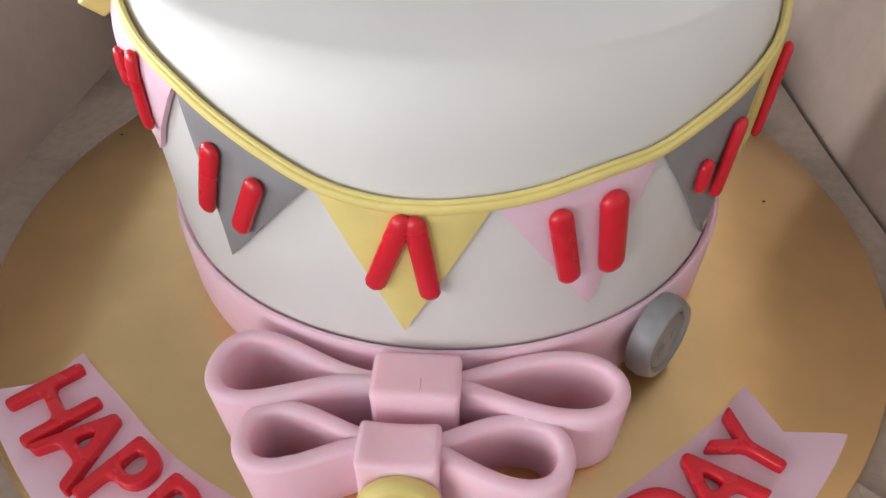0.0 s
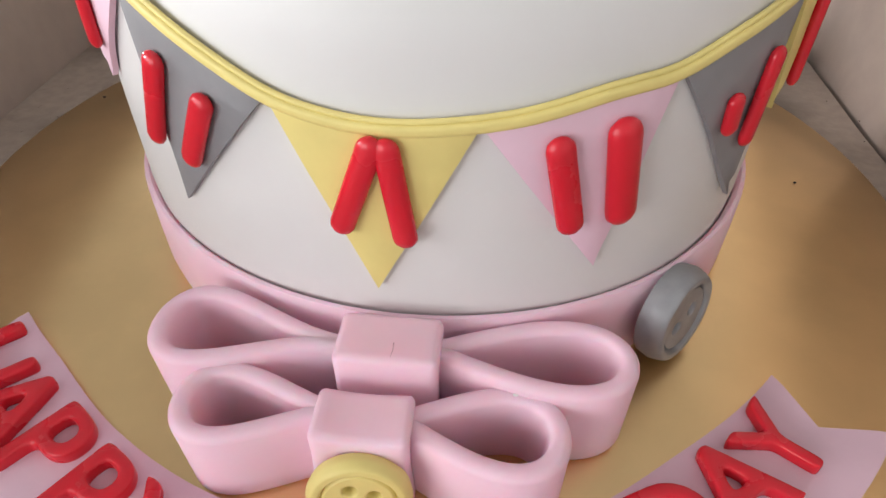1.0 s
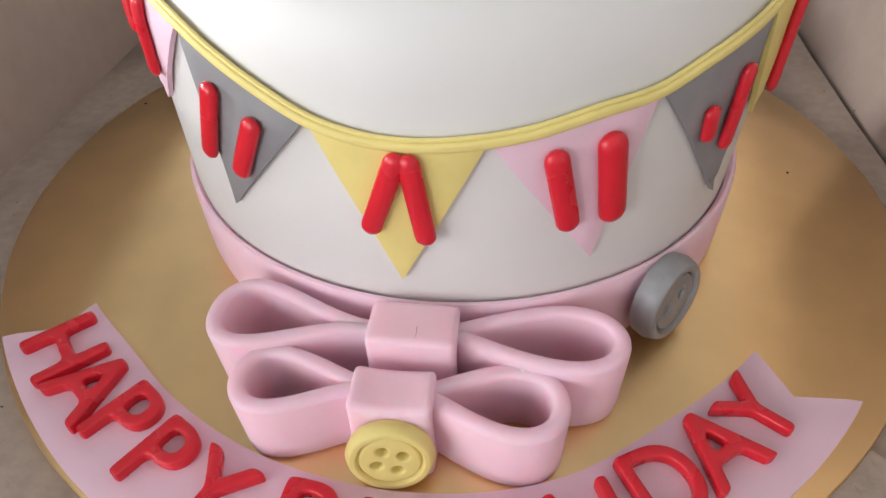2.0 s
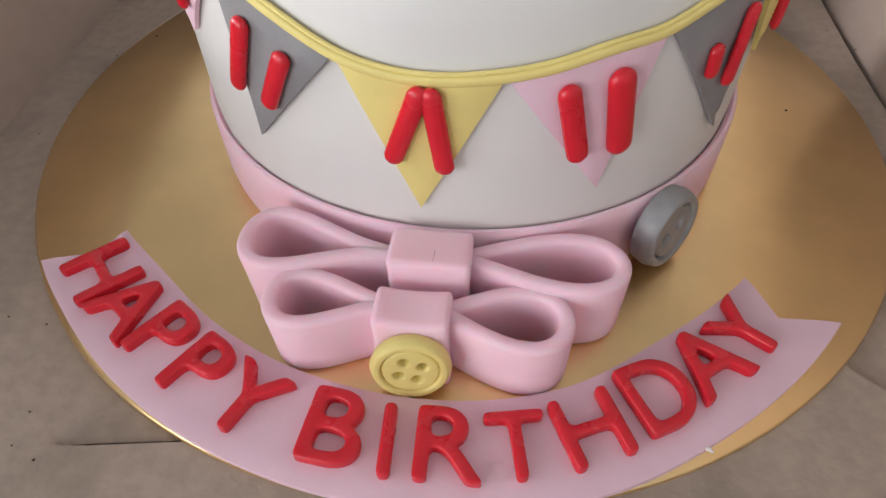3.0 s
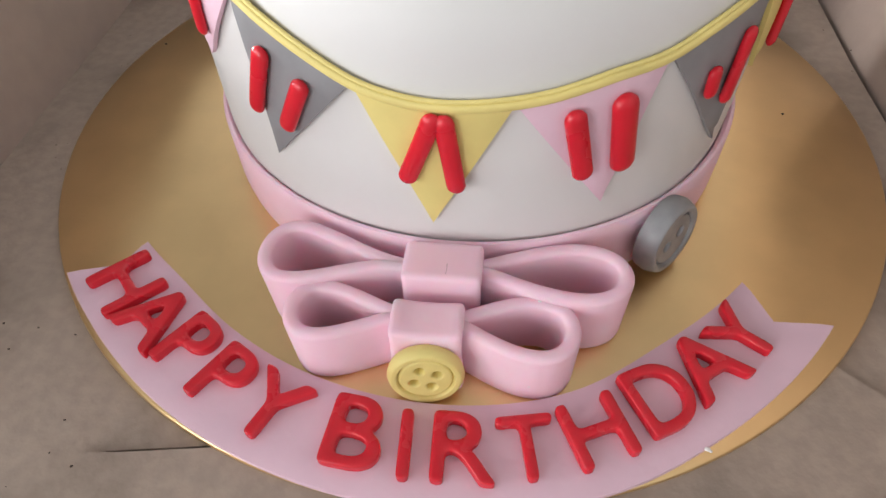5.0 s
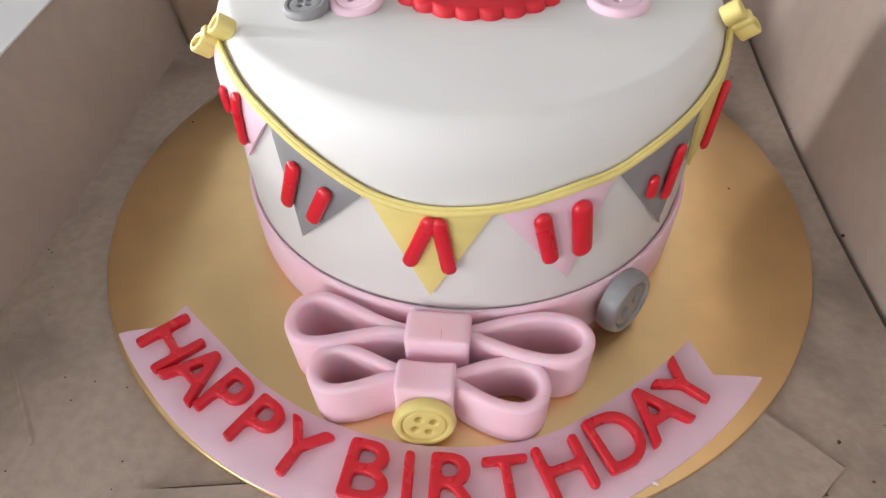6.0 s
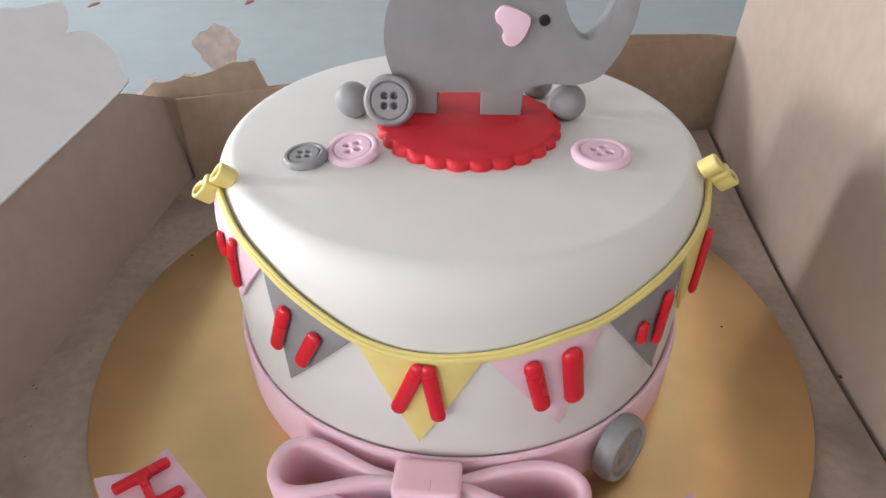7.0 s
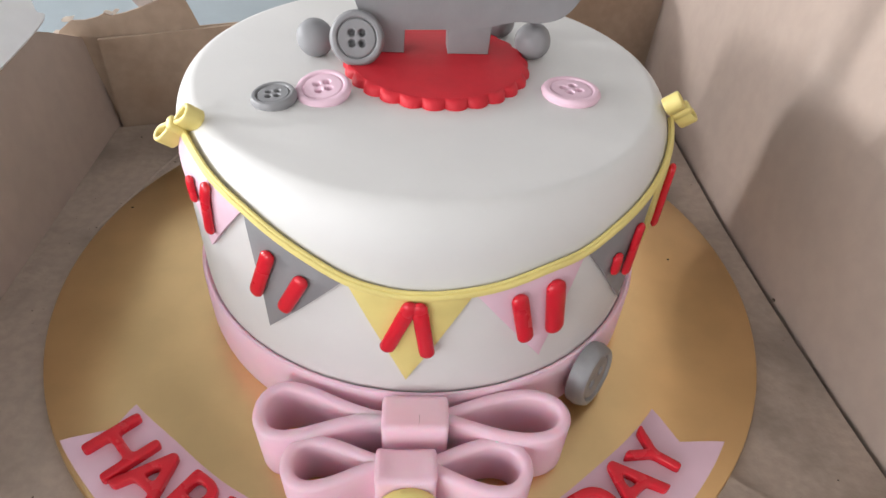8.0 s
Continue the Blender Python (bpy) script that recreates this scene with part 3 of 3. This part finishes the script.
def disc_rings(bm, rows):
    out = []
    for k, z in rows:
        ring = []
        for i in range(n):
            t = 2 * math.pi * i / n
            scal = abs(math.sin(t * lobes / 2)) ** 0.7
            w = max(0.0, (k - 0.915) / 0.085)
            r = DR * k * (1 - w * 0.060 * (1 - scal))
            ring.append(bm.verts.new((DX + r * math.cos(t), DY + r * math.sin(t), TOP + max(z - 0.0012 * (1 - scal) * w, 0.0001))))
        out.append(ring)
    for a, b in zip(out, out[1:]):
        for i in range(n):
            j = (i + 1) % n
            bm.faces.new((a[i], b[i], b[j], a[j]))
    return out


bm = bmesh.new()
inner = disc_rings(bm, [(0.6, DT), (0.915, DT), (0.915, 0.0002)])
mid = bm.verts.new((DX, DY, TOP + DT))
for i in range(n):
    bm.faces.new((mid, inner[0][i], inner[0][(i + 1) % n]))
part("face", bm, REDMATT, disc)
bm = bmesh.new()
disc_rings(bm, [(0.9155, 0.0002), (0.9155, DT - 0.0001), (0.925, DT), (0.945, DT * 0.97), (0.975, DT * 0.82), (0.993, DT * 0.5), (0.996, 0.0001)])
part("scalloped_edge", bm, REDMATT, disc)

FZ = TOP + DT
# flat figure: rounded back, raised trunk, two block legs
outline = spline([(-0.0150, 0.1215), (-0.0163, 0.1270), (-0.0184, 0.1345), (-0.0188, 0.1430), (-0.0165, 0.1530), (-0.0110, 0.1610), (0.0, 0.1665), (0.0130, 0.1685), (0.0270, 0.1680), (0.0370, 0.1640), (0.0415, 0.1575), (0.0432, 0.1520), (0.0462, 0.1455), (0.0508, 0.1405), (0.0545, 0.1430), (0.0580, 0.1490), (0.0600, 0.1570), (0.0660, 0.1575), (0.0668, 0.1500), (0.0650, 0.1420), (0.0615, 0.1340), (0.0565, 0.1278), (0.0490, 0.1252), (0.0400, 0.1255), (0.0325, 0.1240), (0.0250, 0.1225), (0.0075, 0.1218), (-0.0050, 0.1215)], 5)
bm = bmesh.new()


def add_slice(poly, y0, y1, slot, bevel):
    front = [bm.verts.new((x, y0, z)) for x, z in poly]
    back = [bm.verts.new((x, y1, z)) for x, z in poly]
    k = len(poly)
    fs = [bm.faces.new(front), bm.faces.new(back[::-1])]
    for i in range(k):
        fs.append(bm.faces.new((front[i], back[i], back[(i + 1) % k], front[(i + 1) % k])))
    edges = [e for e in bm.edges if all(v in front for v in e.verts) and e in fs[0].edges]
    for f in fs:
        f.material_index = slot
    if bevel:
        res = bmesh.ops.bevel(bm, geom=edges, offset=bevel, segments=3, profile=0.5, affect="EDGES", material=slot)


EY0, EY1 = 0.0060, 0.0165
outline = [(x, z - 0.0076) for x, z in outline]
add_slice(outline, EY0, EY1, 0, 0.0009)
for x0, x1 in ((-0.0135, -0.0006), (0.0155, 0.0306)):
    add_slice([(x0, FZ), (x1, FZ), (x1 + 0.0004, 0.1160), (x0 - 0.0004, 0.1160)], EY0 + 0.0004, EY1 - 0.0003, 0, 0.0006)
heart = [(x * 0.0072, z * 0.0064) for x, z in spline([(-0.16, -0.90), (0.16, -0.90), (0.72, -0.32), (0.97, 0.22), (0.80, 0.66), (0.40, 0.76), (0.0, 0.50), (-0.40, 0.76), (-0.80, 0.66), (-0.97, 0.22), (-0.72, -0.32)], 4)]
ca, sa = math.cos(radians(112)), math.sin(radians(112))
add_slice([(0.0256 + x * ca - z * sa, 0.1390 + x * sa + z * ca) for x, z in heart], EY0 - 0.0020, EY0 + 0.001, 1, 0.0005)
add_slice([(0.0361 + 0.0019 * math.cos(t), 0.1403 + 0.0019 * math.sin(t)) for t in [2 * math.pi * i / 24 for i in range(24)]], EY0 - 0.0009, EY0 + 0.001, 2, 0.0004)
bmesh.ops.transform(bm, matrix=Matrix.Translation((0.0032, 0.0066, 0)) @ pose(0, 0, 0, 0, 0, 5.5) @ Matrix.Translation((-0.0085, -0.0060, 0)), verts=bm.verts)
tagged(part("elephant_figure", bm, [GREY, PALEPINK, BLACK]), "flat grey fondant elephant figure standing on red disc", "figurine")

for x, y, r, label in [(-0.0385, 0.0082, 0.0068, "grey fondant ball resting beside the elephant"), (0.0420, 0.0177, 0.0068, "grey fondant ball resting beside the trunk"), (0.0299, 0.0366, 0.0064, "grey fondant ball resting behind the elephant")]:
    ob = tagged(part("ball", ball(r), GREY), label, "ball", "grey balls")
    ob.location = (x, y, TOP + r * 0.97 + (DT if math.hypot(x - DX, y - DY) < DR else 0))


# ---- small yellow bows at the ends of the cord ----
def yellow_bow(deg, z, turn, label, lift=0.0030):
    base = on_cake(deg, z, lift)
    out = Vector((math.cos(radians(deg)), math.sin(radians(deg)), 0.9)).normalized()
    bow = thing("cord_bow", label, "bow", group="yellow bows")
    q = out.to_track_quat("Z", "Y").to_matrix().to_4x4()
    bow.matrix_world = Matrix.Translation(base) @ q @ pose(0, 0, 0, 0, 0, turn)
    for a in (0, 180):
        part("loop", loop_of_ribbon((0.0004, 0), a, 0.0085, 0.0050, 0.0062, 0.0016, 0, -0.0026), YELLOW, bow)
    part("knot", slab(-0.0016, 0.0016, -0.0024, 0.0024, -0.0030, 0.0040, 0.0010), YELLOW, bow)
    return bow


yellow_bow(-147, 0.0985, 62, "small yellow fondant bow with rolled loops")
yellow_bow(-11, 0.0985, 122, "small yellow fondant bow with rolled loops", 0.0050)

# ---- banner with lettering ----
banner = thing("banner", "pink fondant ribbon banner with red lettering", "banner")
inner_edge = spline([(-139.0, 0.1256), (-128, 0.1225), (-115, 0.1236), (-101, 0.1252), (-83, 0.1262), (-69, 0.1250), (-54, 0.1201), (-37.0, 0.1194)], 10, closed=False)
outer_edge = spline([(-139.3, 0.1512), (-129, 0.1508), (-116, 0.1517), (-101, 0.1528), (-83, 0.1538), (-69, 0.1530), (-54, 0.1490), (-35.3, 0.1461)], 10, closed=False)
n = len(inner_edge) - 1
bm = bmesh.new()
BT = 0.0028
rows = []
for (ta, ra), (tb, rb) in zip(inner_edge, outer_edge):
    p = Vector((ra * math.cos(radians(ta)), ra * math.sin(radians(ta)), 0))
    q = Vector((rb * math.cos(radians(tb)), rb * math.sin(radians(tb)), 0))
    rows.append([p.lerp(q, j / 8) for j in range(9)])
# swallow tails
for end, step, notch in ((0, 1, Vector((-0.0984, -0.0933, 0))), (n, -1, Vector((0.1021, -0.0860, 0)))):
    shift = notch - rows[end][4]
    for k in range(7):
        for j in range(1, 8):
            w = (1 - abs(j - 4) / 4) * (1 - k / 7)
            rows[end + step * k][j] = rows[end + step * k][j] + shift * w
top, low = [], []
for row in rows:
    top.append([bm.verts.new((p.x, p.y, BZ + BT - (0.0006 if j in (0, 8) else 0))) for j, p in enumerate(row)])
    low.append([bm.verts.new((p.x, p.y, BZ + 0.0002)) for p in row])
for i in range(n):
    for j in range(8):
        bm.faces.new((top[i][j], top[i + 1][j], top[i + 1][j + 1], top[i][j + 1]))
        bm.faces.new((low[i][j], low[i][j + 1], low[i + 1][j + 1], low[i + 1][j]))
    for j in (0, 8):
        bm.faces.new((top[i][j], low[i][j], low[i + 1][j], top[i + 1][j]))
for i in (0, n):
    for j in range(8):
        bm.faces.new((top[i][j], top[i][j + 1], low[i][j + 1], low[i][j]))
strip = part("strip", bm, PALEPINK, banner)


def letter_mesh(ch):
    """A letter of the built-in font, 1 high, thickened and rounded like soft paste."""
    cu = bpy.data.curves.new("letter", "FONT")
    cu.body, cu.align_x, cu.size = ch, "CENTER", 1.0
    cu.extrude, cu.offset, cu.resolution_u = 0.13, 0.010, 6
    ob = bpy.data.objects.new("letter_form", cu)
    scene.collection.objects.link(ob)
    dg = bpy.context.evaluated_depsgraph_get()
    me = bpy.data.meshes.new_from_object(ob.evaluated_get(dg))
    bpy.data.objects.remove(ob)
    tmp = new("letter_form", me)
    rm = tmp.modifiers.new("remesh", "REMESH")
    rm.mode, rm.voxel_size, rm.use_smooth_shade = "VOXEL", 0.020, True
    sm = tmp.modifiers.new("smooth", "SMOOTH")
    sm.factor, sm.iterations = 0.5, 26
    dg = bpy.context.evaluated_depsgraph_get()
    out = bpy.data.meshes.new_from_object(tmp.evaluated_get(dg))
    bpy.data.objects.remove(tmp)
    zs = [v.co.y for v in out.vertices]
    lo, hi = min(zs), max(zs)
    xs = [v.co.x for v in out.vertices]
    xm = (min(xs) + max(xs)) / 2
    low_z = min(v.co.z for v in out.vertices)
    for v in out.vertices:
        v.co = ((v.co.x - xm) / (hi - lo), (v.co.y - lo) / (hi - lo), (v.co.z - low_z) / (hi - lo))
    out.materials.clear()
    out.materials.append(RED)
    out.shade_smooth()
    return out


# foot of each letter, the way it points, and its height
LETTERS = [("H", -0.0986, -0.1083, 46.5, 0.0199), ("A", -0.0829, -0.1195, 56.5, 0.0196), ("P", -0.0684, -0.1273, 59.0, 0.0192), ("P", -0.0539, -0.1360, 62.5, 0.0192), ("Y", -0.0373, -0.1429, 69.0, 0.0190),
           ("B", -0.0104, -0.1474, 87.0, 0.0195), ("I", 0.0041, -0.1481, 95.3, 0.0185), ("R", 0.0187, -0.1470, 94.7, 0.0187), ("T", 0.0361, -0.1435, 104.2, 0.0170), ("H", 0.0554, -0.1360, 118.0, 0.0181),
           ("D", 0.0730, -0.1241, 122.0, 0.0193), ("A", 0.0866, -0.1113, 131.7, 0.0189), ("Y", 0.0987, -0.0977, 148.0, 0.0177)]
forms = {}
for ch, x, y, up, h in LETTERS:
    if ch not in forms:
        forms[ch] = letter_mesh(ch)
    me = forms[ch].copy()
    me.transform(Matrix.Diagonal((h * (1.14 if ch in "RB" else 0.95 if ch == "D" else 1.04), h, 0.0105, 1)))
    ob = new("letter_" + ch.lower(), me)
    ob.parent = banner
    ob.matrix_world = pose(x, y, BZ + BT - 0.0004, 0, 0, up - 90)
    tagged(ob, "raised red fondant letter " + ch)
